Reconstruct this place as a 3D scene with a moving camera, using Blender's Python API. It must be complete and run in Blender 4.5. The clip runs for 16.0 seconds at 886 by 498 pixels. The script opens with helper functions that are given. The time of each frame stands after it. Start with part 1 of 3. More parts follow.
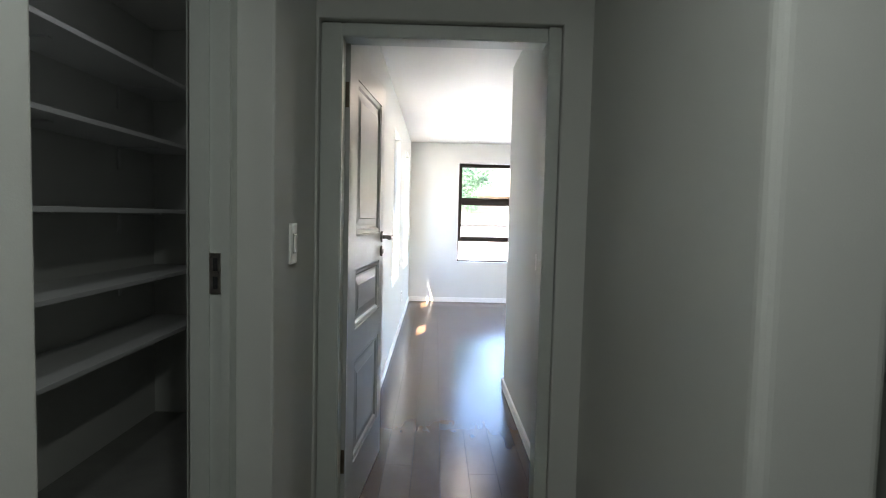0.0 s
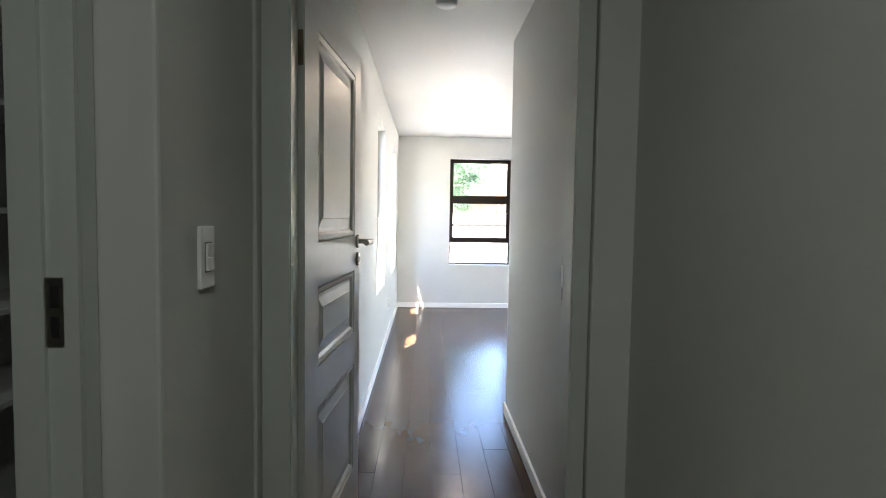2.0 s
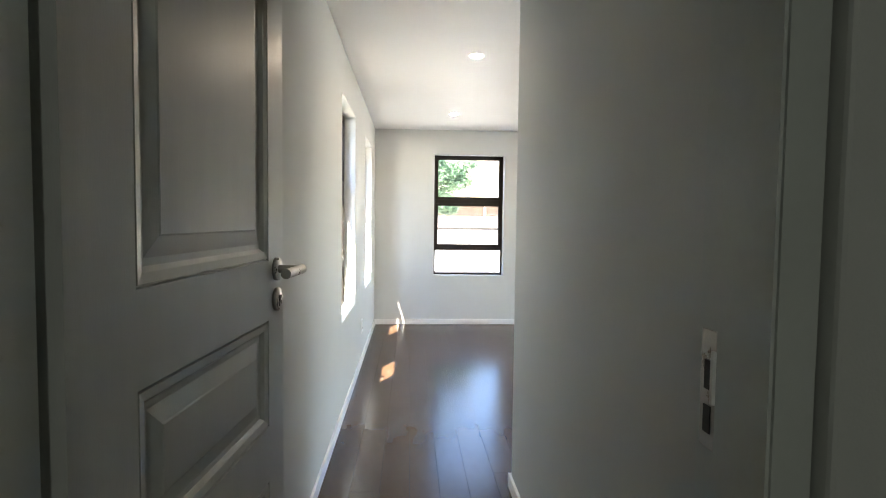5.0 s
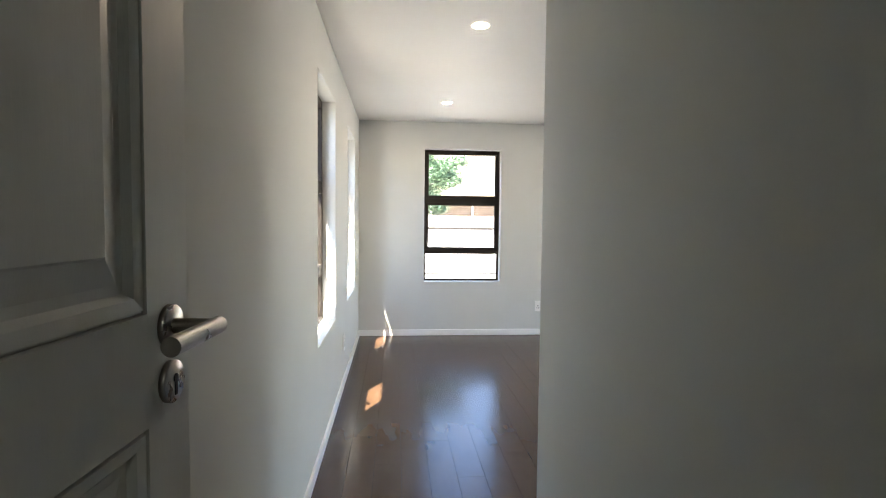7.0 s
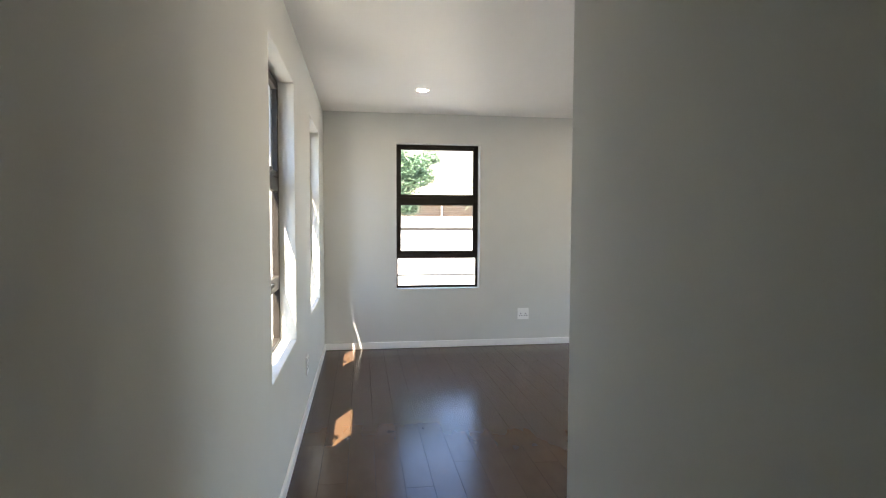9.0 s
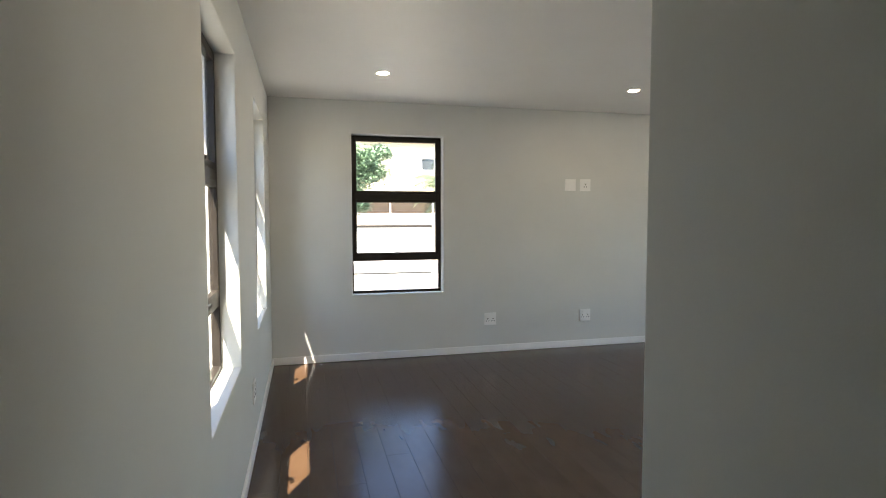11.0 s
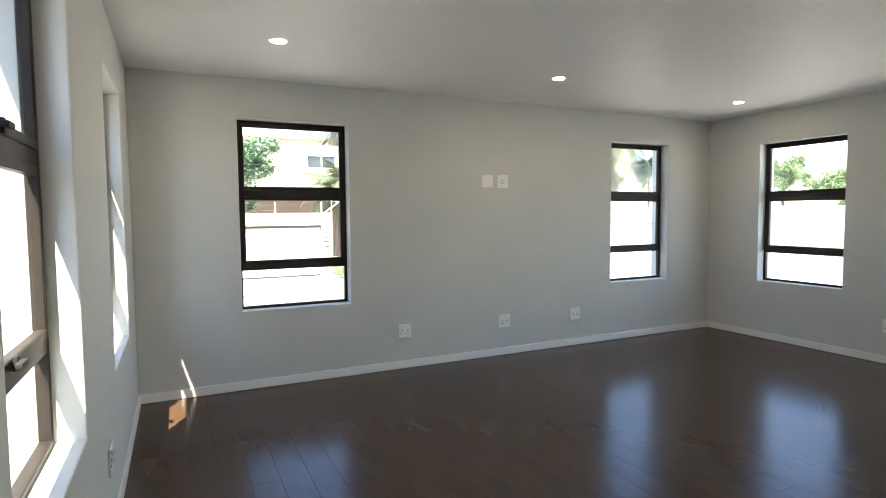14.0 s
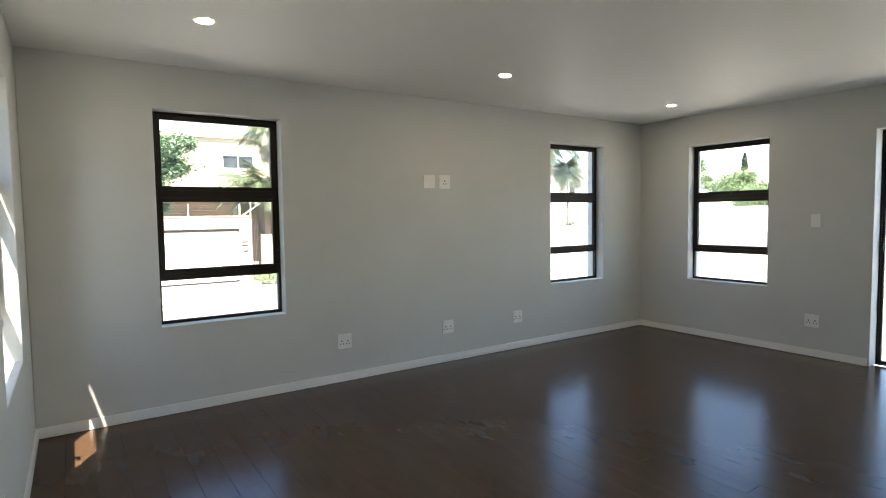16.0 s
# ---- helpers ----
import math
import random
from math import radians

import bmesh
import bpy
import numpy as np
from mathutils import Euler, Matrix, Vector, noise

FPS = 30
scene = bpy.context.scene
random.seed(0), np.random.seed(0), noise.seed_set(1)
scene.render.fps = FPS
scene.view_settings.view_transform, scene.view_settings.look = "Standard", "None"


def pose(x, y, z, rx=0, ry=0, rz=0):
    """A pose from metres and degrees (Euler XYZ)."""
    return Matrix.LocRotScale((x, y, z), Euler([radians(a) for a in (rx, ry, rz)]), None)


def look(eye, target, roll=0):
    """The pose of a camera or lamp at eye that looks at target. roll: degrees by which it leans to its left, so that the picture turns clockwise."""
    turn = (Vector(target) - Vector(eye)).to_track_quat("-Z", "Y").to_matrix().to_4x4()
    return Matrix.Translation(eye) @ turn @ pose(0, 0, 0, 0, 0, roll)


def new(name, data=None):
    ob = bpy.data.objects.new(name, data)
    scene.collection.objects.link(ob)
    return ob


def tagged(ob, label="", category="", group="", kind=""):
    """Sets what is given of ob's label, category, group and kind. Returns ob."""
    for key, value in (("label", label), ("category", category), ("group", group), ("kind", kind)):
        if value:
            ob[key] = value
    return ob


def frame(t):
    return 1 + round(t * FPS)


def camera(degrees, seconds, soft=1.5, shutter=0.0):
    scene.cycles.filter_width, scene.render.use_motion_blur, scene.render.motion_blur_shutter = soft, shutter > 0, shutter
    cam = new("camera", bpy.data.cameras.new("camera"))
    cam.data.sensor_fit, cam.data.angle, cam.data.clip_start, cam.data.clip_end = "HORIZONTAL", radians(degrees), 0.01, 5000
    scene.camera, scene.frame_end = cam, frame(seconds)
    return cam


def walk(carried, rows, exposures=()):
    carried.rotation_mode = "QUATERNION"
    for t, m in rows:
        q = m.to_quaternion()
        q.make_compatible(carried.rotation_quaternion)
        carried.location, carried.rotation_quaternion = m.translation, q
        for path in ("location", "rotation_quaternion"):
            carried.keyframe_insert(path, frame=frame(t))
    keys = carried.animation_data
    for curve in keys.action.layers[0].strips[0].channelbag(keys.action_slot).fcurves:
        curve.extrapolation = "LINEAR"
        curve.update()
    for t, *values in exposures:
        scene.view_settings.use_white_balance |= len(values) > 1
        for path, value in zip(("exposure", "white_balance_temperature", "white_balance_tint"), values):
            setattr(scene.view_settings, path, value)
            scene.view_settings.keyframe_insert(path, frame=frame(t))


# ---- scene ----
cam = camera(77.3, 16.0, 1.05)
PATH = [
    (0, (0.047, -0.021, 1.331), (0.076, 1.976, 1.215), 1.4),
    (0.5, (0.041, 0.109, 1.331), (0.077, 2.105, 1.212), 1.3),
    (1, (0.038, 0.264, 1.329), (0.081, 2.261, 1.211), 1.2),
    (1.5, (0.039, 0.425, 1.328), (0.09, 2.421, 1.214), 1.0),
    (2, (0.05, 0.582, 1.326), (0.114, 2.577, 1.21), 0.9),
    (2.5, (0.067, 0.737, 1.326), (0.139, 2.733, 1.216), 0.9),
    (3, (0.082, 0.895, 1.324), (0.16, 2.89, 1.214), 0.8),
    (3.5, (0.09, 1.057, 1.324), (0.173, 3.052, 1.215), 0.9),
    (4, (0.094, 1.225, 1.327), (0.189, 3.22, 1.222), 0.8),
    (6.5, (0.069, 2.06, 1.362), (0.225, 4.051, 1.255), 0.7),
    (7, (0.059, 2.211, 1.362), (0.232, 4.2, 1.254), 0.6),
    (7.5, (0.059, 2.364, 1.37), (0.254, 4.352, 1.261), 0.4),
    (8, (0.057, 2.508, 1.37), (0.279, 4.493, 1.263), 0.4),
    (8.5, (0.048, 2.646, 1.371), (0.301, 4.627, 1.264), 0.3),
    (9, (0.033, 2.781, 1.372), (0.323, 4.757, 1.265), 0.2),
    (11.5, (-0.063, 3.423, 1.397), (0.474, 5.345, 1.276), -0.1),
    (12, (-0.082, 3.542, 1.399), (0.511, 5.448, 1.278), -0.1),
    (12.5, (-0.094, 3.654, 1.4), (0.562, 5.539, 1.276), -0.1),
    (13, (-0.087, 3.767, 1.399), (0.637, 5.627, 1.277), -0.3),
    (13.5, (-0.073, 3.874, 1.399), (0.72, 5.706, 1.277), -0.4),
    (14, (-0.058, 3.972, 1.397), (0.807, 5.772, 1.272), -0.5),
    (14.5, (-0.056, 4.059, 1.397), (0.871, 5.826, 1.273), -0.5),
    (15, (-0.067, 4.134, 1.398), (0.925, 5.866, 1.277), -0.8),
    (15.5, (-0.084, 4.203, 1.398), (0.967, 5.901, 1.279), -0.9),
    (16, (-0.099, 4.276, 1.398), (1.009, 5.937, 1.277), -0.8),
]
EXPOSURES = [(0.0, 4.82, 6650, 18), (2.0, 4.7, 6800, 18), (4.0, 4.37, 7000, 15), (6.5, 4.02, 7200, 17.5), (9.0, 3.47, 7300, 17), (11.5, 2.84, 7450, 15), (12.5, 2.52, 7450, 14.5), (13.5, 2.80, 7250, 14.5), (14.5, 3.12, 7150, 15), (16.0, 2.74, 7350, 13.5)]
walk(cam, [(t, look(eye, target, roll)) for t, eye, target, roll in PATH], EXPOSURES)

# ---- world and light ----
SUN_FROM = Vector((-1.0, -1.95, 3.5)).normalized()
world = bpy.data.worlds.new("daylight")
scene.world = world
world.use_nodes = True
wn = world.node_tree.nodes
wl = world.node_tree.links
sky = wn.new("ShaderNodeTexSky")
sky.sky_type = "NISHITA"
sky.sun_disc = False
sky.sun_elevation = math.asin(SUN_FROM.z)
sky.sun_rotation = math.atan2(SUN_FROM.x, SUN_FROM.y)
sky.air_density, sky.dust_density, sky.ozone_density = 1.0, 0.15, 4.0
wl.new(sky.outputs["Color"], wn["Background"].inputs["Color"])
wn["Background"].inputs["Strength"].default_value = 0.15

sun_data = bpy.data.lights.new("sun", "SUN")
sun_data.energy, sun_data.angle, sun_data.color = 5.0, radians(0.53), (1.0, 0.95, 0.87)
sun = new("sun", sun_data)
sun.matrix_world = look((0, 0, 30), tuple(Vector((0, 0, 30)) - SUN_FROM))


# ---- materials ----
def nodes_of(name):
    m = bpy.data.materials.new(name)
    m.use_nodes = True
    return m, m.node_tree.nodes, m.node_tree.links, m.node_tree.nodes["Principled BSDF"]


def noise_tex(n, l, scale, detail=4.0, rough=0.6, stretch=None):
    tc = n.new("ShaderNodeTexCoord")
    t = n.new("ShaderNodeTexNoise")
    t.inputs["Scale"].default_value, t.inputs["Detail"].default_value, t.inputs["Roughness"].default_value = scale, detail, rough
    if stretch:
        mp = n.new("ShaderNodeMapping")
        mp.inputs["Scale"].default_value = stretch
        l.new(tc.outputs["Object"], mp.inputs["Vector"])
        l.new(mp.outputs["Vector"], t.inputs["Vector"])
    else:
        l.new(tc.outputs["Object"], t.inputs["Vector"])
    return t


def ramp(n, l, source, lo, hi, c0, c1):
    r = n.new("ShaderNodeValToRGB")
    r.color_ramp.elements[0].position, r.color_ramp.elements[1].position = lo, hi
    r.color_ramp.elements[0].color, r.color_ramp.elements[1].color = (*c0, 1), (*c1, 1)
    l.new(source, r.inputs["Fac"])
    return r


def surface(name, c0, c1, rough=0.5, scale=6.0, fine=120.0, bump=0.1, metal=0.0, stretch=None, spread=0.12, spec=0.5):
    """A plain surface with broad and fine variation of tone, gloss and relief."""
    m, n, l, b = nodes_of(name)
    broad = noise_tex(n, l, scale, 5.0, 0.6, stretch)
    small = noise_tex(n, l, fine, 3.0, 0.6, stretch)
    mix = n.new("ShaderNodeMath")
    mix.operation = "MULTIPLY_ADD"
    mix.inputs[1].default_value = 0.3
    l.new(small.outputs["Fac"], mix.inputs[0])
    l.new(broad.outputs["Fac"], mix.inputs[2])
    col = ramp(n, l, mix.outputs[0], 0.45, 0.85, c0, c1)
    l.new(col.outputs["Color"], b.inputs["Base Color"])
    rr = n.new("ShaderNodeMapRange")
    rr.inputs["To Min"].default_value, rr.inputs["To Max"].default_value = max(0.02, rough - spread), min(1.0, rough + spread)
    l.new(broad.outputs["Fac"], rr.inputs["Value"])
    l.new(rr.outputs["Result"], b.inputs["Roughness"])
    b.inputs["Metallic"].default_value = metal
    b.inputs["Specular IOR Level"].default_value = spec
    if bump:
        bp = n.new("ShaderNodeBump")
        bp.inputs["Strength"].default_value, bp.inputs["Distance"].default_value = bump, 0.002
        l.new(small.outputs["Fac"], bp.inputs["Height"])
        l.new(bp.outputs["Normal"], b.inputs["Normal"])
    return m


def plank_material():
    m, n, l, b = nodes_of("dark_laminate")
    tc, info, mp = n.new("ShaderNodeTexCoord"), n.new("ShaderNodeObjectInfo"), n.new("ShaderNodeMapping")
    shift = n.new("ShaderNodeMath")
    shift.operation, shift.inputs[1].default_value = "MULTIPLY", 40.0
    l.new(info.outputs["Random"], shift.inputs[0])
    l.new(tc.outputs["Object"], mp.inputs["Vector"])
    l.new(shift.outputs[0], mp.inputs["Location"])

    def grain(scale, stretch, detail):
        t, mm = n.new("ShaderNodeTexNoise"), n.new("ShaderNodeMapping")
        mm.inputs["Scale"].default_value = stretch
        t.inputs["Scale"].default_value, t.inputs["Detail"].default_value = scale, detail
        l.new(mp.outputs["Vector"], mm.inputs["Vector"])
        l.new(mm.outputs["Vector"], t.inputs["Vector"])
        return t.outputs["Fac"]

    fine, blot = grain(6.0, (1.8, 0.6, 1.0), 2.0), grain(3.5, (1.4, 0.8, 1.0), 2.0)
    tone = n.new("ShaderNodeMath")
    tone.operation, tone.inputs[1].default_value = "MULTIPLY_ADD", 0.16
    l.new(info.outputs["Random"], tone.inputs[0])
    l.new(fine, tone.inputs[2])
    both = n.new("ShaderNodeMath")
    both.operation, both.inputs[1].default_value = "MULTIPLY_ADD", 0.7
    l.new(blot, both.inputs[0])
    l.new(tone.outputs[0], both.inputs[2])
    col = ramp(n, l, both.outputs[0], 0.5, 1.4, (0.056, 0.030, 0.017), (0.074, 0.0425, 0.0245))
    l.new(col.outputs["Color"], b.inputs["Base Color"])
    rr = n.new("ShaderNodeMapRange")
    rr.inputs["To Min"].default_value, rr.inputs["To Max"].default_value = 0.19, 0.25
    l.new(blot, rr.inputs["Value"])
    l.new(rr.outputs["Result"], b.inputs["Roughness"])
    b.inputs["Specular IOR Level"].default_value = 0.28
    # Blue of the sky's reflection put into the gloss colour.
    b.inputs["Specular Tint"].default_value = (0.55, 0.66, 1.0, 1)
    return m


def glass_material():
    m, n, l, b = nodes_of("window_glass")
    n.remove(b)
    clear, gloss, facing, mix = n.new("ShaderNodeBsdfTransparent"), n.new("ShaderNodeBsdfGlossy"), n.new("ShaderNodeLayerWeight"), n.new("ShaderNodeMixShader")
    clear.inputs["Color"].default_value = (0.95, 0.97, 0.96, 1)
    gloss.inputs["Roughness"].default_value = 0.02
    facing.inputs["Blend"].default_value = 0.5
    power, scale = n.new("ShaderNodeMath"), n.new("ShaderNodeMath")
    power.operation, scale.operation = "POWER", "MULTIPLY_ADD"
    power.inputs[1].default_value, scale.inputs[1].default_value, scale.inputs[2].default_value = 5.0, 0.4, 0.03
    l.new(facing.outputs["Facing"], power.inputs[0])
    l.new(power.outputs[0], scale.inputs[0])
    l.new(scale.outputs[0], mix.inputs["Fac"])
    l.new(clear.outputs["BSDF"], mix.inputs[1])
    l.new(gloss.outputs["BSDF"], mix.inputs[2])
    l.new(mix.outputs["Shader"], n["Material Output"].inputs["Surface"])
    return m


def lamp_material(name, strength, colour):
    m, n, l, b = nodes_of(name)
    b.inputs["Base Color"].default_value = (0.9, 0.9, 0.88, 1)
    b.inputs["Emission Color"].default_value = (*colour, 1)
    b.inputs["Emission Strength"].default_value = strength
    return m


def leaf_material(name, c0, c1):
    m, n, l, b = nodes_of(name)
    geo = n.new("ShaderNodeNewGeometry")
    col = ramp(n, l, geo.outputs["Random Per Island"], 0.0, 1.0, c0, c1)
    l.new(col.outputs["Color"], b.inputs["Base Color"])
    b.inputs["Roughness"].default_value = 0.5
    b.inputs["Subsurface Weight"].default_value = 0.0
    return m


WALL = surface("light_grey_wall_paint", (0.582, 0.592, 0.567), (0.622, 0.632, 0.607), 0.72, 1.3, 260.0, 0.18, spec=0.35)
CEIL = surface("white_ceiling_paint", (0.79, 0.785, 0.76), (0.83, 0.825, 0.80), 0.55, 1.1, 240.0, 0.15)
TRIM = surface("white_gloss_paint", (0.82, 0.82, 0.80), (0.87, 0.87, 0.85), 0.35, 3.0, 90.0, 0.08)
DOOR = surface("grey_white_door_paint", (0.56, 0.57, 0.55), (0.61, 0.62, 0.60), 0.36, 2.5, 60.0, 0.12, stretch=(6, 6, 0.6))
FRAME = surface("door_frame_paint", (0.54, 0.57, 0.54), (0.59, 0.62, 0.59), 0.42, 2.5, 80.0, 0.1)
BRONZE = surface("bronze_aluminium", (0.021, 0.0170, 0.0140), (0.030, 0.0245, 0.0200), 0.5, 8.0, 200.0, 0.06, spec=0.25)
STEEL = surface("brushed_steel", (0.40, 0.38, 0.35), (0.52, 0.50, 0.47), 0.3, 20.0, 300.0, 0.08, metal=1.0)
HINGE = surface("aged_brass", (0.16, 0.13, 0.09), (0.24, 0.20, 0.14), 0.42, 20.0, 300.0, 0.1, metal=1.0)
PLASTIC = surface("white_plastic", (0.82, 0.82, 0.80), (0.86, 0.86, 0.84), 0.3, 10.0, 200.0, 0.03)
SHADOW_GREY = surface("recess_shade_grey", (0.20, 0.20, 0.195), (0.25, 0.25, 0.24), 0.4, 10.0, 200.0, 0.03)
DARK = surface("dark_socket_hole", (0.012, 0.012, 0.012), (0.02, 0.02, 0.02), 0.6, 10.0, 200.0, 0.0)
SHELF = surface("white_shelf_board", (0.62, 0.63, 0.62), (0.68, 0.69, 0.68), 0.45, 3.0, 90.0, 0.06)
SCREED = surface("grey_floor_tile", (0.20, 0.20, 0.19), (0.28, 0.28, 0.265), 0.55, 4.0, 90.0, 0.2)
PLANK = plank_material()
GROOVE = surface("joint_shadow", (0.006, 0.004, 0.003), (0.01, 0.007, 0.005), 0.8, 10.0, 100.0, 0.0)
GLASS = glass_material()
GLOW = lamp_material("warm_lamp_glow", 30.0, (1.0, 0.86, 0.66))
GLOW_HALL = lamp_material("hall_lamp_glow", 21.5, (0.88, 1.0, 0.93))
GLOW_PANTRY_ADDED = lamp_material("added_pantry_glow", 2.6, (0.90, 1.0, 1.0))
SOFFIT = surface("roof_sheet", (0.30, 0.29, 0.27), (0.38, 0.37, 0.35), 0.6, 2.0, 60.0, 0.1)
PLASTER = surface("white_exterior_plaster", (0.66, 0.64, 0.59), (0.76, 0.74, 0.70), 0.85, 0.8, 60.0, 0.4)
CREAM = surface("cream_exterior_plaster", (0.40, 0.34, 0.24), (0.46, 0.40, 0.29), 0.85, 0.7, 50.0, 0.4)
PEACH = surface("pale_peach_plaster", (0.30, 0.25, 0.21), (0.36, 0.31, 0.26), 0.85, 0.8, 50.0, 0.4)
BROWN = surface("brown_timber_cladding", (0.13, 0.085, 0.055), (0.19, 0.13, 0.09), 0.7, 1.0, 20.0, 0.3, stretch=(0.4, 1, 5))
GARAGE = surface("white_garage_door_paint", (0.70, 0.70, 0.68), (0.78, 0.78, 0.76), 0.5, 1.0, 60.0, 0.1)
PAVING = surface("pale_concrete", (0.31, 0.295, 0.26), (0.41, 0.39, 0.345), 0.85, 0.35, 25.0, 0.5)
ASPHALT = surface("worn_asphalt", (0.045, 0.045, 0.045), (0.075, 0.074, 0.072), 0.9, 0.5, 60.0, 0.6)
BARK = surface("bark", (0.09, 0.075, 0.06), (0.18, 0.155, 0.125), 0.9, 4.0, 40.0, 0.8, stretch=(3, 3, 0.6))
WINDOW_DARK = surface("dark_window_pane", (0.03, 0.035, 0.04), (0.05, 0.055, 0.06), 0.12, 1.0, 20.0, 0.0)
LEAF = leaf_material("green_leaf", (0.06, 0.12, 0.06), (0.15, 0.23, 0.125))
LEAF_PALE = leaf_material("pale_green_leaf", (0.11, 0.18, 0.075), (0.21, 0.28, 0.14))
FROND = leaf_material("palm_frond", (0.05, 0.08, 0.04), (0.11, 0.13, 0.065))
FROND_DRY = leaf_material("dry_palm_frond", (0.15, 0.13, 0.095), (0.30, 0.27, 0.20))
CYPRESS = leaf_material("dark_conifer", (0.035, 0.06, 0.035), (0.07, 0.10, 0.06))


# ---- mesh helpers ----
def box(bm, x0, x1, y0, y1, z0, z1, m=None):
    vs = [bm.verts.new((x, y, z)) for z in (z0, z1) for x, y in ((x0, y0), (x1, y0), (x1, y1), (x0, y1))]
    fs = [bm.faces.new([vs[i] for i in f]) for f in ((3, 2, 1, 0), (4, 5, 6, 7), (0, 1, 5, 4), (1, 2, 6, 5), (2, 3, 7, 6), (3, 0, 4, 7))]
    if m is not None:
        bmesh.ops.transform(bm, matrix=m, verts=vs)
    return vs, fs


def boxed(*dims, bevel=0.0, m=None, segments=2):
    bm = bmesh.new()
    box(bm, *dims)
    if bevel:
        bmesh.ops.bevel(bm, geom=bm.edges[:], offset=bevel, segments=segments, affect="EDGES", profile=0.6)
    if m is not None:
        bmesh.ops.transform(bm, matrix=m, verts=bm.verts[:])
    return bm


def rod(bm, a, b, r0, r1=None, sides=12, caps=True):
    a, b = Vector(a), Vector(b)
    m = Matrix.Translation((a + b) / 2) @ (b - a).to_track_quat("Z", "Y").to_matrix().to_4x4()
    return bmesh.ops.create_cone(bm, cap_ends=caps, cap_tris=False, segments=sides, radius1=r0, radius2=r0 if r1 is None else r1, depth=(b - a).length, matrix=m)["verts"]


def lathe(profile, sides=32, m=None):
    """A round body from (radius, height) steps about z."""
    bm = bmesh.new()
    rings = []
    for r, z in profile:
        if r < 1e-6:
            rings.append([bm.verts.new((0, 0, z))])
        else:
            rings.append([bm.verts.new((r * math.cos(2 * math.pi * k / sides), r * math.sin(2 * math.pi * k / sides), z)) for k in range(sides)])
    for lo, hi in zip(rings, rings[1:]):
        for k in range(sides):
            j = (k + 1) % sides
            loop = [lo[k % len(lo)], lo[j % len(lo)], hi[j % len(hi)], hi[k % len(hi)]]
            loop = list(dict.fromkeys(loop))
            if len(loop) > 2:
                bm.faces.new(loop)
    bmesh.ops.recalc_face_normals(bm, faces=bm.faces[:])
    if m is not None:
        bmesh.ops.transform(bm, matrix=m, verts=bm.verts[:])
    return bm


def mesh_of(name, bm, material, smooth=False):
    me = bpy.data.meshes.new(name)
    bm.to_mesh(me)
    bm.free()
    for mm in material if isinstance(material, (list, tuple)) else [material]:
        me.materials.append(mm)
    if smooth:
        for p in me.polygons:
            p.use_smooth = True
    return me


def part(name, bm, material, parent=None, label="", smooth=False):
    ob = new(name, mesh_of(name, bm, material, smooth))
    ob.parent = parent
    return tagged(ob, label)


def thing(name, at, label, category, group="", kind="", m=None):
    ob = new(name)
    ob.empty_display_size = 0.1
    ob.matrix_basis = m if m is not None else Matrix.Translation(at)
    return tagged(ob, label, category, group, kind)


def structure(name, bm, material, label, category, bevel=0.0):
    ob = part(name, bm, material, None, label)
    if bevel:
        md = ob.modifiers.new("soft_edges", "BEVEL")
        md.width, md.segments, md.limit_method, md.angle_limit = bevel, 2 if bevel < 0.02 else 5, "ANGLE", radians(40)
    return tagged(ob, category=category, kind="structure")


def pierced(u0, u1, z0, z1, w0, w1, holes, along="x"):
    """A wall from u0 to u1 along an axis, between w0 and w1 across it, with rectangular holes (u0, u1, z0, z1) right through."""
    us = sorted({u0, u1, *(h[k] for h in holes for k in (0, 1))})
    zs = sorted({z0, z1, *(h[k] for h in holes for k in (2, 3))})
    us, zs = [u for u in us if u0 <= u <= u1], [z for z in zs if z0 <= z <= z1]
    bm, made = bmesh.new(), {}

    def v(u, z, w):
        key = (u, z, w)
        if key not in made:
            made[key] = bm.verts.new((u, w, z) if along == "x" else (w, u, z))
        return made[key]

    def solid(i, k):
        if not (0 <= i < len(us) - 1 and 0 <= k < len(zs) - 1):
            return False
        u, z = (us[i] + us[i + 1]) / 2, (zs[k] + zs[k + 1]) / 2
        return not any(a < u < b and c < z < d for a, b, c, d in holes)

    for i in range(len(us) - 1):
        for k in range(len(zs) - 1):
            if not solid(i, k):
                continue
            a, b, c, d = us[i], us[i + 1], zs[k], zs[k + 1]
            for w in (w0, w1):
                bm.faces.new((v(a, c, w), v(b, c, w), v(b, d, w), v(a, d, w)))
            for di, dk, p, q in ((-1, 0, (a, c), (a, d)), (1, 0, (b, c), (b, d)), (0, -1, (a, c), (b, c)), (0, 1, (a, d), (b, d))):
                if not solid(i + di, k + dk):
                    bm.faces.new((v(*p, w0), v(*q, w0), v(*q, w1), v(*p, w1)))
    bmesh.ops.recalc_face_normals(bm, faces=bm.faces[:])
    return bm


# ---- the house: walls, floor, ceiling ----
H = 2.475
XW, XE, YN, YS = -0.355, 5.74, 8.618, 4.265
OUT = 0.245
SILL, HEAD = 0.635, 2.165
GROUND = -1.0

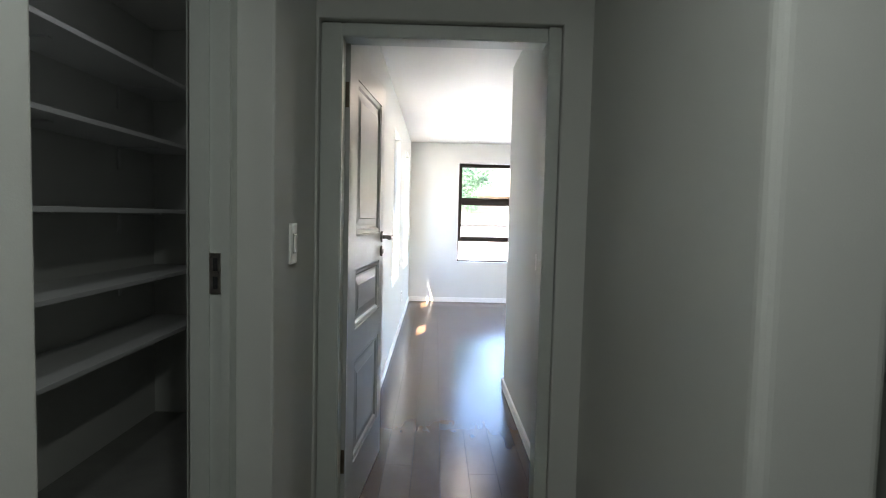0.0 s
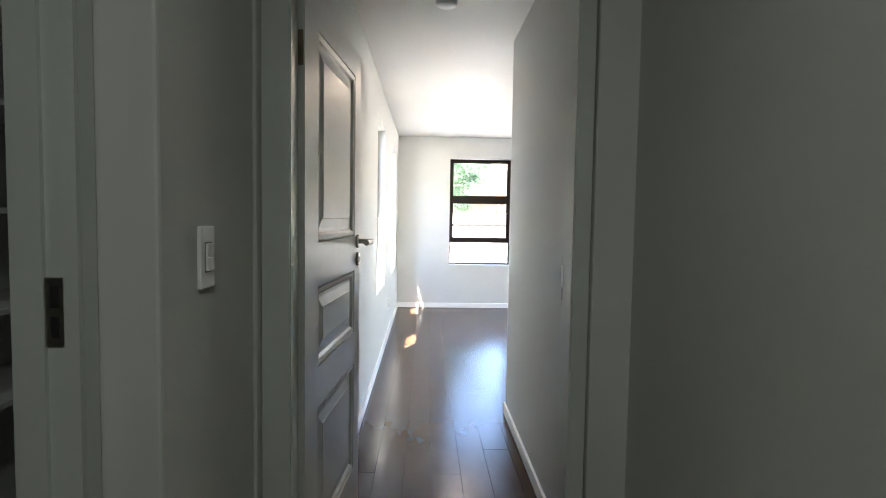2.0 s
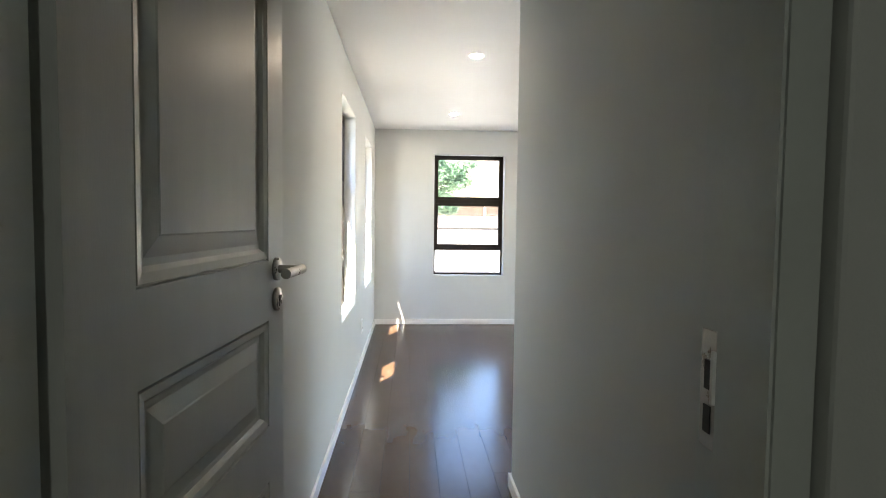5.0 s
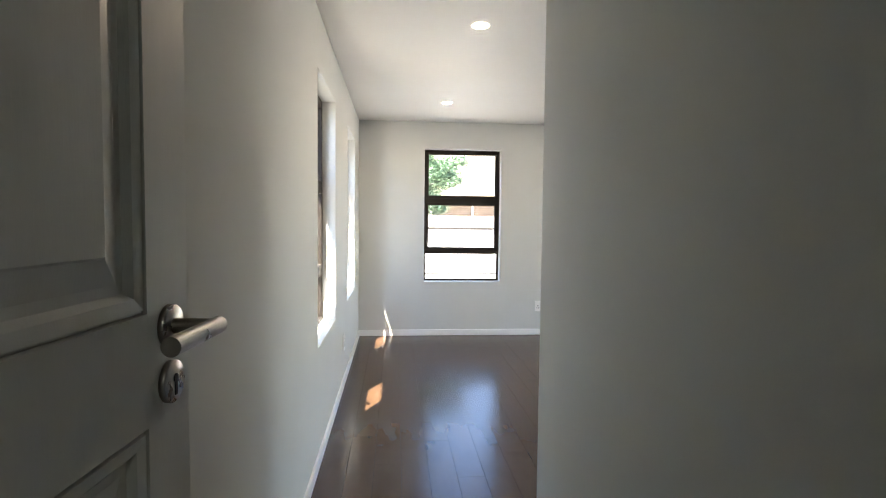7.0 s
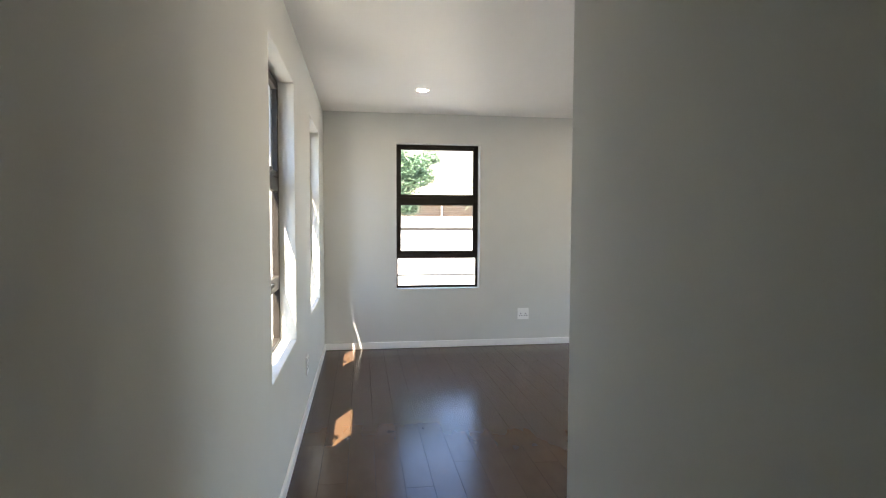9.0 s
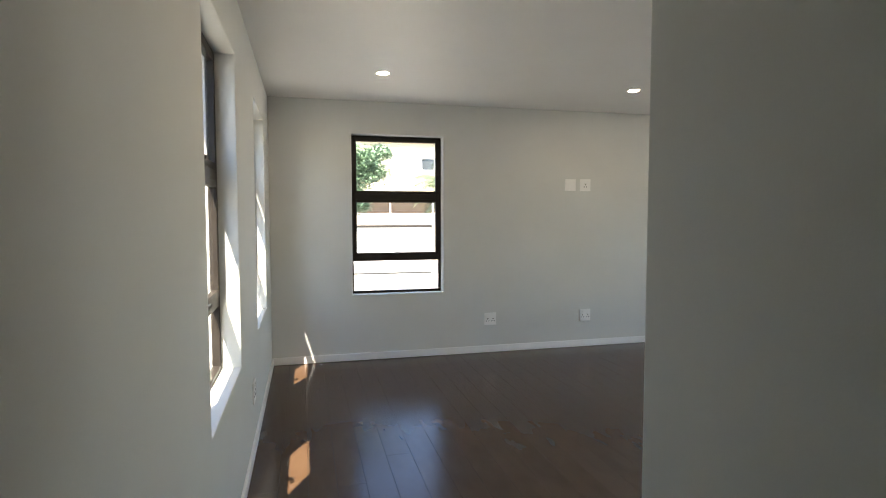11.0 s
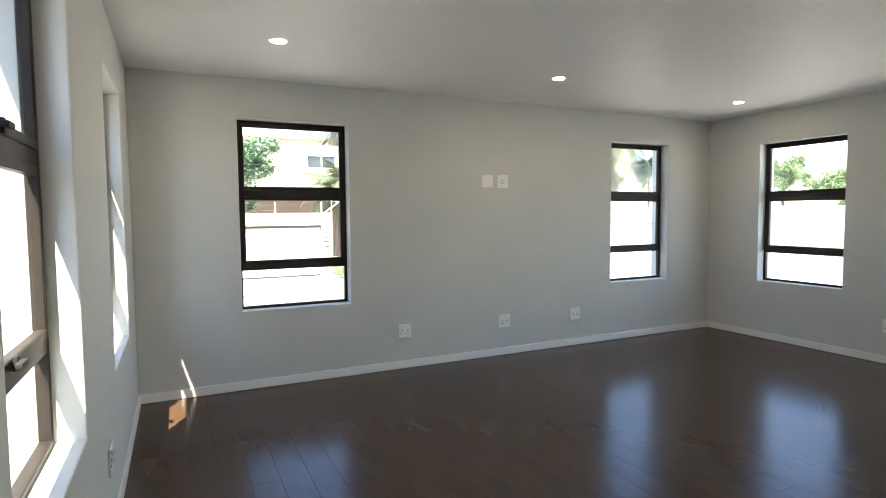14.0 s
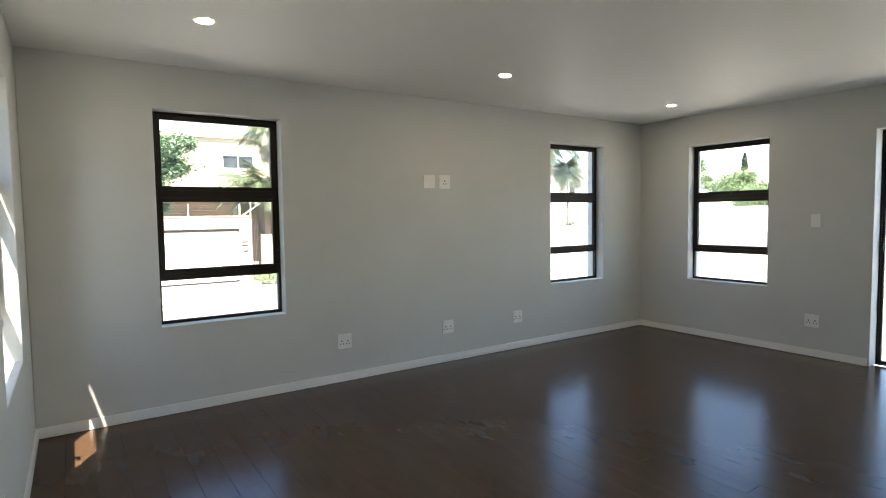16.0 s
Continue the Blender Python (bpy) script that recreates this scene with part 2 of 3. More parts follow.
structure("wall_west", pierced(2.29, YN + OUT, 0, 2.62, XW - 0.235, XW, [(5.245, 6.155, SILL + 0.012, HEAD), (7.12, 8.03, SILL, HEAD)], "y"), WALL, "light grey painted plaster wall with two deep window openings", "wall", 0.006)
structure("wall_north", pierced(XW, XE, 0, 2.62, YN, YN + OUT, [(0.395, 1.287, SILL, HEAD), (4.205, 5.055, SILL, HEAD)]), WALL, "light grey painted plaster wall with two tall window openings", "wall", 0.006)
structure("wall_east", pierced(YS - 0.24, YN + OUT, 0, 2.62, XE, XE + OUT, [(7.11, 7.985, SILL, HEAD - 0.03), (4.42, 6.22, 0.0, 2.10)], "y"), WALL, "light grey painted plaster wall with a window and a sliding door opening", "wall", 0.006)
structure("wall_south", pierced(0.80, XE, 0, 2.62, YS - 0.24, YS, []), WALL, "light grey painted plaster wall closing the room", "wall", 0.006)
structure("wall_entry", pierced(2.29, YS, 0, 2.62, 0.61, 0.80, [], "y"), WALL, "light grey painted plaster wall ending in a bare corner", "wall", 0.008)
structure("wall_door", pierced(-0.60, 0.80, 0, 2.62, 2.08, 2.29, [(-0.402, 0.509, -0.1, 2.056)]), WALL, "light grey wall round the bedroom door", "wall", 0.006)
structure("wall_hall_west", pierced(-2.9, 2.08, 0, 2.62, -0.66, -0.41, [(0.62, 1.555, -0.1, 2.10)], "y"), WALL, "light grey hallway wall with the pantry opening", "wall", 0.008)
structure("wall_hall_east", pierced(-2.9, 2.15, 0, 2.62, 0.62, 0.86, [(-0.1, 0.93, -0.1, 2.30)], "y"), WALL, "light grey hallway wall with a side opening", "wall", 0.03)
structure("wall_hall_south", pierced(-0.41, 0.62, 0, 2.62, -2.9, -2.66, []), WALL, "light grey wall at the end of the hallway", "wall")
structure("wall_side_room_east", pierced(-1.2, 2.05, 0, 2.62, 2.6, 2.8, [], "y"), WALL, "light grey wall of the side room", "wall")
structure("wall_side_room_north", pierced(0.86, 2.6, 0, 2.62, 1.9, 2.05, []), WALL, "light grey wall of the side room", "wall")
structure("wall_side_room_south", pierced(0.86, 2.6, 0, 2.62, -1.2, -1.05, []), WALL, "light grey wall of the side room", "wall")
structure("wall_pantry_back", pierced(0.0, 3.75, 0, 2.62, -2.02, -1.78, [], "y"), WALL, "light grey back wall of the pantry", "wall")
structure("wall_pantry_north", pierced(-1.78, -0.591, 0, 2.62, 3.6, 3.75, []), WALL, "light grey end wall of the pantry", "wall")
structure("wall_pantry_south", pierced(-1.78, -0.66, 0, 2.62, 0.0, 0.15, []), WALL, "light grey end wall of the pantry", "wall")

bm = bmesh.new()
box(bm, XW, XE, 2.29, YN, H, H + 0.14)
box(bm, -1.78, XW, 0.15, 3.6, H, H + 0.13)
box(bm, -0.41, 2.6, -2.66, 2.08, H, H + 0.12)
structure("ceiling", bm, CEIL, "smooth white painted ceiling", "ceiling")

# roof slab over everything, with an eave along the west side
bm = bmesh.new()
box(bm, -0.64, 6.35, -3.1, 9.25, 2.63, 2.78)
box(bm, -2.1, -0.64, -0.1, 3.85, 2.63, 2.77)
structure("roof", bm, SOFFIT, "flat grey roof with a narrow eave", "roof")
# Gutter and board are unseen, added and sized to trim the sun patches.
structure("gutter", boxed(-0.664, -0.641, 3.85, 9.25, 2.425, 2.66, bevel=0.004), SOFFIT, "unseen grey gutter strip added along the eave to trim the sun", "gutter")
structure("sun_trim_board", boxed(-0.719, -0.667, 3.85, 7.02, 2.505, 2.66), SOFFIT, "unseen grey board added before the gutter to cut the sun", "eave")

# ground under and round the house
structure("foundation", boxed(-0.6, XE + OUT, -2.9, YN + OUT, GROUND, -0.03), PLASTER, "plastered plinth under the house", "foundation")
structure("floor_pantry", boxed(-1.78, -0.41, 0.15, 3.6, -0.03, 0.0), SCREED, "plain grey pantry floor", "floor")
structure("floor_side_room", boxed(0.62, 2.6, -1.05, 1.9, -0.03, 0.0), SCREED, "plain grey side room floor", "floor")
structure("foundation_pantry", boxed(-2.02, -0.6, 0.0, 3.75, GROUND, -0.03), PLASTER, "plastered plinth under the pantry", "foundation")

bm = bmesh.new()
N = 40
gv = [[bm.verts.new((-500 + 1000 * i / N, -500 + 1000 * k / N, GROUND - 0.02)) for k in range(N + 1)] for i in range(N + 1)]
for i in range(N):
    for k in range(N):
        bm.faces.new((gv[i][k], gv[i + 1][k], gv[i + 1][k + 1], gv[i][k + 1]))
structure("ground", bm, PAVING, "pale sunlit concrete paving", "ground")


# ---- baseboards ----
def board(name, x0, x1, y0, y1):
    return structure(name, boxed(x0, x1, y0, y1, 0.002, 0.072, bevel=0.004), TRIM, "low white painted baseboard", "baseboard")


B = 0.015
board("baseboard", XW, XW + B, 2.295, YN)
board("baseboard", XW + B, XE - B, YN - B, YN)
board("baseboard", XE - B, XE, 6.235, YN)
board("baseboard", 0.61 - B, 0.61, 2.295, YS)
board("baseboard", 0.61 - B, XE - B, YS, YS + B)
board("baseboard", XE - B, XE, YS + B, 4.40)
board("baseboard", 0.62 - B, 0.62, 0.935, 2.075)
board("baseboard", -0.41, -0.41 + B, 1.56, 2.075)


# ---- windows ----
def bars(pieces, bevel=0.003):
    bm = bmesh.new()
    for p in pieces:
        box(bm, *p)
    if bevel:
        bmesh.ops.bevel(bm, geom=bm.edges[:], offset=bevel, segments=1, affect="EDGES")
    return bm


def ring(x0, x1, y0, y1, z0, z1, w):
    """The four members of a rectangular frame, mitre-free."""
    return [(x0, x0 + w, y0, y1, z0, z1), (x1 - w, x1, y0, y1, z0, z1), (x0 + w, x1 - w, y0, y1, z0, z0 + w), (x0 + w, x1 - w, y0, y1, z1 - w, z1)]


def window_handle(parent, x, y, z):
    bm = boxed(x - 0.012, x + 0.012, y - 0.012, y, z - 0.02, z + 0.02, bevel=0.003)
    part("handle_plate", bm, DARK, parent)
    bm = boxed(x - 0.05, x + 0.012, y - 0.030, y - 0.013, z - 0.008, z + 0.008, bevel=0.004)
    part("handle", bm, DARK, parent, "small black window catch")


def window(name, w, h, m, label):
    """Local x along the opening, y outwards from the room side of the frame, z up from the sill."""
    win = thing(name, None, label, "window", "tall three-pane windows", "structure", m)
    f, d, tr = 0.022, 0.040, 0.050
    z1, z2 = h * 0.206, h * 0.601
    part("window_frame", bars(ring(0.0, w, 0.0, d, 0.0, h, f)), BRONZE, win)
    for z in (z1, z2):
        part("transom", boxed(f, w - f, 0.002, d - 0.002, z, z + tr, bevel=0.003), BRONZE, win)
    part("pane", boxed(f - 0.004, w - f + 0.004, 0.030, 0.035, f - 0.004, z1 + 0.004), GLASS, win)
    for za, zb in ((z1 + tr, z2), (z2 + tr, h - f)):
        s = 0.032
        sash = part("sash", bars(ring(f, w - f, -0.004, 0.027, za, zb, s)), BRONZE, win)
        part("pane", boxed(f + s - 0.002, w - f - s + 0.002, 0.012, 0.017, za + s - 0.002, zb - s + 0.002), GLASS, sash)
        window_handle(sash, w / 2, -0.004, za + 0.018)
    return win


RX = 0.105
window("window_1", 0.91, HEAD - SILL - 0.012, pose(XW - 0.093, 5.245, SILL + 0.012, 0, 0, 90), "tall bronze aluminium window with three panes in a deep sunlit reveal")
window("window_2", 0.91, HEAD - SILL, pose(XW - 0.093, 7.12, SILL, 0, 0, 90), "tall bronze aluminium window with three panes beside the room corner")
window("window_3", 0.892, HEAD - SILL, pose(0.395, YN + RX, SILL), "tall bronze aluminium window facing the street and garage")
window("window_4", 0.85, HEAD - SILL, pose(4.205, YN + RX, SILL), "tall bronze aluminium window facing the palms")
window("window_5", 0.875, HEAD - 0.03 - SILL, pose(XE + RX, 7.985, SILL, 0, 0, -90), "tall bronze aluminium window facing the garden trees")

# sliding door in the east wall
sd = thing("door_2", None, "closed bronze aluminium sliding glass door", "sliding door", "", "structure", pose(XE + 0.135, 6.22, 0.0, 0, 0, -90))
part("door_frame", bars(ring(0.0, 1.8, 0.0, 0.075, 0.0, 2.10, 0.012)), BRONZE, sd)
for k, (a, b, y) in enumerate(((0.013, 0.93, 0.010), (0.87, 1.787, 0.042))):
    leaf = part("door_panel", bars(ring(a, b, y, y + 0.028, 0.014, 2.086, 0.024)), BRONZE, sd)
    part("pane", boxed(a + 0.022, b - 0.022, y + 0.011, y + 0.017, 0.036, 2.064), GLASS, leaf)
part("handle", boxed(0.016, 0.034, -0.006, 0.0095, 1.02, 1.12, bevel=0.003), DARK, sd, "black pull handle")


# ---- bedroom door ----
df = thing("door_frame", (0, 0, 0), "pale painted wooden door frame of the open bedroom door", "door frame", "", "structure")
bm = bmesh.new()
box(bm, -0.400, -0.320, 2.115, 2.205, 0.0, 2.054)
box(bm, 0.458, 0.507, 2.100, 2.205, 0.0, 2.054)
box(bm, -0.319, 0.457, 2.115, 2.205, 2.000, 2.054)
bmesh.ops.bevel(bm, geom=bm.edges[:], offset=0.004, segments=2, affect="EDGES")
part("jamb", bm, FRAME, df)
bm = bmesh.new()
box(bm, -0.400, -0.349, 2.206, 2.265, 0.0, 2.054)
box(bm, 0.470, 0.507, 2.206, 2.265, 0.0, 2.054)
box(bm, -0.348, 0.469, 2.206, 2.265, 2.014, 2.054)
bmesh.ops.bevel(bm, geom=bm.edges[:], offset=0.003, segments=2, affect="EDGES")
part("rebate", bm, FRAME, df)

strike = part("strike_plate", boxed(0.4665, 0.4695, 2.215, 2.250, 1.06, 1.21, bevel=0.001), STEEL, df, "bright steel strike plate")
for z0, z1 in ((1.135, 1.172), (1.080, 1.115)):
    part("strike_hole", boxed(0.4652, 0.4664, 2.224, 2.240, z0, z1), DARK, strike)
# Steel lip given white paint to stand for the glint on it.
part("lip", boxed(0.4525, 0.4575, 2.199, 2.2045, 1.125, 1.190, bevel=0.001), TRIM, strike, "rounded strike plate lip, coloured white for its glint")


def panelled_leaf(w, t, h, panels):
    """A framed door: the front (y = 0) and back faces carry sunk, mitred and raised panels."""
    bm = bmesh.new()
    xs = sorted({0.0, w, *(p[k] for p in panels for k in (0, 1))})
    zs = sorted({0.0, h, *(p[k] for p in panels for k in (2, 3))})
    steps = ((0.0, 0.0), (0.0015, 0.006), (0.0045, 0.006), (0.006, 0.001), (0.022, 0.004), (0.030, 0.013), (0.042, 0.013), (0.074, 0.006), (0.077, 0.004))
    for y, s in ((0.0, 1.0), (t, -1.0)):
        for i in range(len(xs) - 1):
            for k in range(len(zs) - 1):
                cx, cz = (xs[i] + xs[i + 1]) / 2, (zs[k] + zs[k + 1]) / 2
                if not any(a < cx < b and c < cz < d for a, b, c, d in panels):
                    bm.faces.new([bm.verts.new((x, y, z)) for x, z in ((xs[i], zs[k]), (xs[i + 1], zs[k]), (xs[i + 1], zs[k + 1]), (xs[i], zs[k + 1]))])
        for a, b, c, d in panels:
            rings = [[bm.verts.new((x, y + s * dep, z)) for x, z in ((a + g, c + g), (b - g, c + g), (b - g, d - g), (a + g, d - g))] for g, dep in steps]
            for r0, r1 in zip(rings, rings[1:]):
                for q in range(4):
                    bm.faces.new((r0[q], r0[(q + 1) % 4], r1[(q + 1) % 4], r1[q]))
            bm.faces.new(rings[-1])
    for p, q in (((0, 0), (w, 0)), ((w, 0), (w, h)), ((w, h), (0, h)), ((0, h), (0, 0))):
        bm.faces.new([bm.verts.new(c) for c in ((p[0], 0, p[1]), (q[0], 0, q[1]), (q[0], t, q[1]), (p[0], t, p[1]))])
    bmesh.ops.remove_doubles(bm, verts=bm.verts[:], dist=1e-5)
    bmesh.ops.recalc_face_normals(bm, faces=bm.faces[:])
    return bm


LEAF_W = 0.815
door = thing("door_1", None, "open grey-white three-panel wooden door with steel lever handle", "door", "", "", pose(-0.305, 2.225, 0.008, 0, 0, 90 - 4.56))
part("leaf", panelled_leaf(LEAF_W, 0.04, 2.0, [(0.145, 0.704, 1.231, 1.896), (0.145, 0.704, 0.823, 1.086), (0.145, 0.704, 0.230, 0.686)]), DOOR, door)
hx = LEAF_W - 0.058
rose = lathe([(0, 0.0), (0.029, 0.0), (0.029, 0.007), (0.027, 0.009), (0, 0.009)], 28, pose(hx, 0, 1.207, 90))
part("rose", rose, STEEL, door, "round steel handle rose", True)
key = lathe([(0, 0.0), (0.029, 0.0), (0.029, 0.007), (0.027, 0.009), (0, 0.009)], 28, pose(hx, 0, 1.131, 90))
esc = part("escutcheon", key, STEEL, door, "round steel keyhole plate", True)
bm = boxed(hx - 0.003, hx + 0.003, -0.0105, -0.0092, 1.113, 1.134)
rod(bm, (hx, -0.0105, 1.136), (hx, -0.0092, 1.136), 0.006, sides=16)
part("keyhole", bm, DARK, esc)
bm = bmesh.new()
rod(bm, (hx, -0.008, 1.207), (hx, -0.066, 1.207), 0.0105, sides=20)
rod(bm, (hx + 0.011, -0.064, 1.207), (hx - 0.125, -0.064, 1.207), 0.0118, sides=24)
part("handle", bm, STEEL, door, "straight tubular steel lever")
for z in (0.30, 1.80):
    bm = boxed(-0.0035, -0.0005, 0.004, 0.036, z - 0.05, z + 0.05)
    rod(bm, (-0.006, 0.043, z - 0.05), (-0.006, 0.043, z + 0.05), 0.006, sides=12)
    part("hinge", bm, HINGE, door, "aged brass butt hinge")

# ---- pantry door frame with strike plate ----
pf = thing("door_frame", (0, 0, 0), "pale painted pantry door frame without its door in sight", "door frame", "", "structure")
bm = bmesh.new()
for y0, y1 in ((1.505, 1.553), (0.622, 0.670)):
    box(bm, -0.622, -0.513, y0, y1, 0.0, 2.05)
box(bm, -0.622, -0.513, 0.622, 1.553, 2.05, 2.098)
bmesh.ops.bevel(bm, geom=bm.edges[:], offset=0.004, segments=2, affect="EDGES")
part("jamb", bm, FRAME, pf)
bm = bmesh.new()
box(bm, -0.622, -0.570, 1.496, 1.506, 0.0, 2.035)
box(bm, -0.537, -0.513, 1.496, 1.506, 0.0, 2.035)
part("stop", bm, FRAME, pf)
bm = boxed(-0.572, -0.538, 1.499, 1.5055, 1.105, 1.217, bevel=0.002)
sp = part("strike_plate", bm, STEEL, pf, "dull steel strike plate")
for z0, z1 in ((1.168, 1.203), (1.118, 1.152)):
    part("strike_hole", boxed(-0.560, -0.547, 1.4975, 1.4995, z0, z1), DARK, sp)


# ---- pantry shelves ----
def pantry_shelf(z):
    s = thing("wall_shelf", (-1.78, 0.15, z), "long white shelf board on small wall brackets", "shelf", "pantry shelves")
    part("board", boxed(0.0, 0.36, 0.0, 3.45, -0.022, 0.0, bevel=0.002), SHELF, s)
    for y in (0.45, 1.25, 2.15, 3.05):
        bm = bmesh.new()
        box(bm, 0.001, 0.010, y - 0.012, y + 0.012, -0.15, -0.024)
        box(bm, 0.010, 0.24, y - 0.012, y + 0.012, -0.032, -0.024)
        part("bracket", bm, SHELF, s)
    return s


for z in (0.65, 0.98, 1.335, 1.71, 2.05):
    pantry_shelf(z)


# ---- switches and sockets ----
def plate(name, m, w, h, label, category, group):
    p = thing(name, None, label, category, group, "", m)
    part("plate", boxed(-w / 2, w / 2, -0.009, 0.0, -h / 2, h / 2, bevel=0.003), PLASTIC, p)
    return p


def rocker(p, x, z, w, h, tilt):
    bm = boxed(-w / 2, w / 2, -0.0055, 0.004, -h / 2, h / 2, bevel=0.0015, m=pose(x, -0.0095, z, tilt))
    part("rocker", bm, PLASTIC, p)


def recess_shade(p, x, z, w, h):
    """A thin grey sheet for the shade in the recess round the rockers."""
    part("recess_shade", boxed(x - w / 2, x + w / 2, -0.0108, -0.0086, z - h / 2, z + h / 2, bevel=0.001), SHADOW_GREY, p, "grey sheet for the shade round the rockers")


def pin_holes(p, x, z, s=1.0):
    bm = bmesh.new()
    rod(bm, (x, -0.0102, z + 0.012 * s), (x, -0.0088, z + 0.012 * s), 0.0055 * s, sides=12)
    for dx in (-0.011, 0.011):
        rod(bm, (x + dx * s, -0.0102, z - 0.008 * s), (x + dx * s, -0.0088, z - 0.008 * s), 0.0042 * s, sides=12)
    part("pin_holes", bm, DARK, p)


def double_socket(m, label):
    p = plate("wall_socket", m, 0.125, 0.125, label, "socket", "double wall sockets")
    for x in (-0.028, 0.028):
        pin_holes(p, x, -0.012, 1.15)
    for x in (-0.028, 0.028):
        rocker(p, x, 0.040, 0.014, 0.018, 7)
    return p


NORTH = YN - 0.0005
for x, z in ((1.778, 0.344), (2.84, 0.337), (3.717, 0.335)):
    double_socket(pose(x, NORTH, z), "white double wall socket low on the window wall")
double_socket(pose(XE - 0.0005, 6.686, 0.345, 0, 0, -90), "white double wall socket beside the sliding door")
double_socket(pose(XW + 0.0005, 6.72, 0.35, 0, 0, 90), "white double wall socket between two windows")
p = plate("blank_plate", pose(2.652, NORTH, 1.711), 0.12, 0.12, "white blank cover plate high on the wall", "cover plate", "")
p = plate("wall_socket", pose(2.822, NORTH, 1.711), 0.12, 0.125, "white wall socket high on the wall beside a blank plate", "socket", "")
pin_holes(p, 0.0, -0.008, 1.25)
rocker(p, 0.03, 0.04, 0.014, 0.018, 7)
p = plate("light_switch", pose(XE - 0.0005, 6.673, 1.30, 0, 0, -90), 0.08, 0.125, "white light switch beside the sliding door", "switch", "")
rocker(p, 0.0, 0.0, 0.028, 0.034, 6)
p = plate("light_switch", pose(-0.41 + 0.0005, 1.745, 1.235, 0, 0, 90), 0.072, 0.128, "white two-rocker light switch on the hallway wall", "switch", "")
recess_shade(p, 0.0, 0.0, 0.036, 0.063)
rocker(p, 0.0, 0.0145, 0.032, 0.028, 6)
rocker(p, 0.0, -0.0145, 0.032, 0.028, -6)
p = plate("light_switch", pose(XW + 0.0005, 3.225, 1.266, 0, 0, 90), 0.078, 0.128, "white single light switch behind the open door", "switch", "")
recess_shade(p, 0.0, 0.005, 0.033, 0.034)
rocker(p, 0.0, 0.005, 0.030, 0.030, 7)


# ---- ceiling fittings ----
def downlight(x, y, glow):
    d = thing("downlight", (x, y, H), "lit round recessed ceiling downlight with white rim", "downlight", "ceiling downlights")
    part("rim", lathe([(0.0425, -0.0034), (0.050, -0.0030), (0.055, -0.0005)], 32), PLASTIC, d, smooth=True)
    part("lens", lathe([(0.0, -0.0035), (0.042, -0.0035)], 32), glow, d, "glowing white lens")


for x, y in ((0.54, 5.43), (0.55, 7.56), (2.74, 7.63), (4.98, 7.70)):
    downlight(x, y, GLOW)
# Both unseen: hall lamp inferred from shading, pantry lamp added to brighten shelves.
downlight(0.1, 0.10, GLOW_HALL)
downlight(-0.95, 2.0, GLOW_PANTRY_ADDED)
sm = thing("smoke_detector", (0.145, 3.56, H), "round white ceiling smoke detector", "smoke detector")
part("base", lathe([(0.0, -0.001), (0.062, -0.001), (0.064, -0.010), (0.060, -0.014), (0, -0.014)], 36), PLASTIC, sm, smooth=True)
part("cover", lathe([(0.055, -0.0145), (0.056, -0.034), (0.048, -0.044), (0, -0.046)], 36), PLASTIC, sm, smooth=True)


# ---- outside: plants ----
def leaf_mesh(name, spots, size, material, rng, squash=0.5):
    """Many small bent leaves at the given spots, as one mesh."""
    verts, faces = [], []
    for c in spots:
        s = size * rng.uniform(0.6, 1.35)
        q = Euler((rng.uniform(-0.9, 0.9), rng.uniform(-0.9, 0.9), rng.uniform(0, 6.28))).to_matrix()
        k = len(verts)
        for p in ((0, -1, 0), (squash, 0, 0.12), (0, 1, -0.1), (-squash, 0, 0.12)):
            verts.append(tuple(c + q @ (Vector(p) * s)))
        faces += [(k, k + 1, k + 2), (k, k + 2, k + 3)]
    me = bpy.data.meshes.new(name)
    me.from_pydata(verts, [], faces)
    me.materials.append(material)
    return me


def cloud(rng, centre, radius, clumps, per, spread):
    """Spots for leaves, in clumps near the shell of a crown."""
    out = []
    for _ in range(clumps):
        d = Vector((rng.gauss(0, 1), rng.gauss(0, 1), rng.gauss(0, 1))).normalized() * rng.uniform(0.35, 1.0)
        c = Vector(centre) + Vector((d.x * radius[0], d.y * radius[1], d.z * radius[2]))
        for _ in range(per):
            out.append(c + Vector((rng.gauss(0, spread), rng.gauss(0, spread), rng.gauss(0, spread * 0.8))))
    return out


def leafy_tree(at, crown, radius, clumps, per, leaf, spread, material, label, seed, trunk=0.11, group="", lobes=()):
    rng = random.Random(seed)
    t = thing("tree", at, label, "tree", group)
    c = Vector(crown) - Vector(at)
    bm = bmesh.new()
    fork = Vector((c.x * 0.4, c.y * 0.4, max(0.5, c.z - radius[2] * 0.8)))
    rod(bm, (0, 0, -0.05), fork, trunk, trunk * 0.7, 12)
    part("trunk", bm, BARK, t)
    bm = bmesh.new()
    for k in range(7):
        a = k * 0.9 + rng.uniform(-0.2, 0.2)
        mid = fork + Vector((math.cos(a) * radius[0] * 0.4, math.sin(a) * radius[1] * 0.4, radius[2] * 0.5))
        end = c + Vector((math.cos(a) * radius[0] * 0.75, math.sin(a) * radius[1] * 0.75, rng.uniform(-0.3, 0.7) * radius[2]))
        rod(bm, fork, mid, trunk * 0.5, trunk * 0.32, 8)
        rod(bm, mid, end, trunk * 0.32, trunk * 0.08, 8)
    part("limbs", bm, BARK, t)
    spots = cloud(rng, c, radius, clumps, per, spread)
    for middle, size, number in lobes:
        spots += cloud(rng, Vector(middle) - Vector(at), size, number, per, spread * 0.75)
    ob = new("crown", leaf_mesh("crown", spots, leaf, material, rng))
    ob.parent = t
    return t


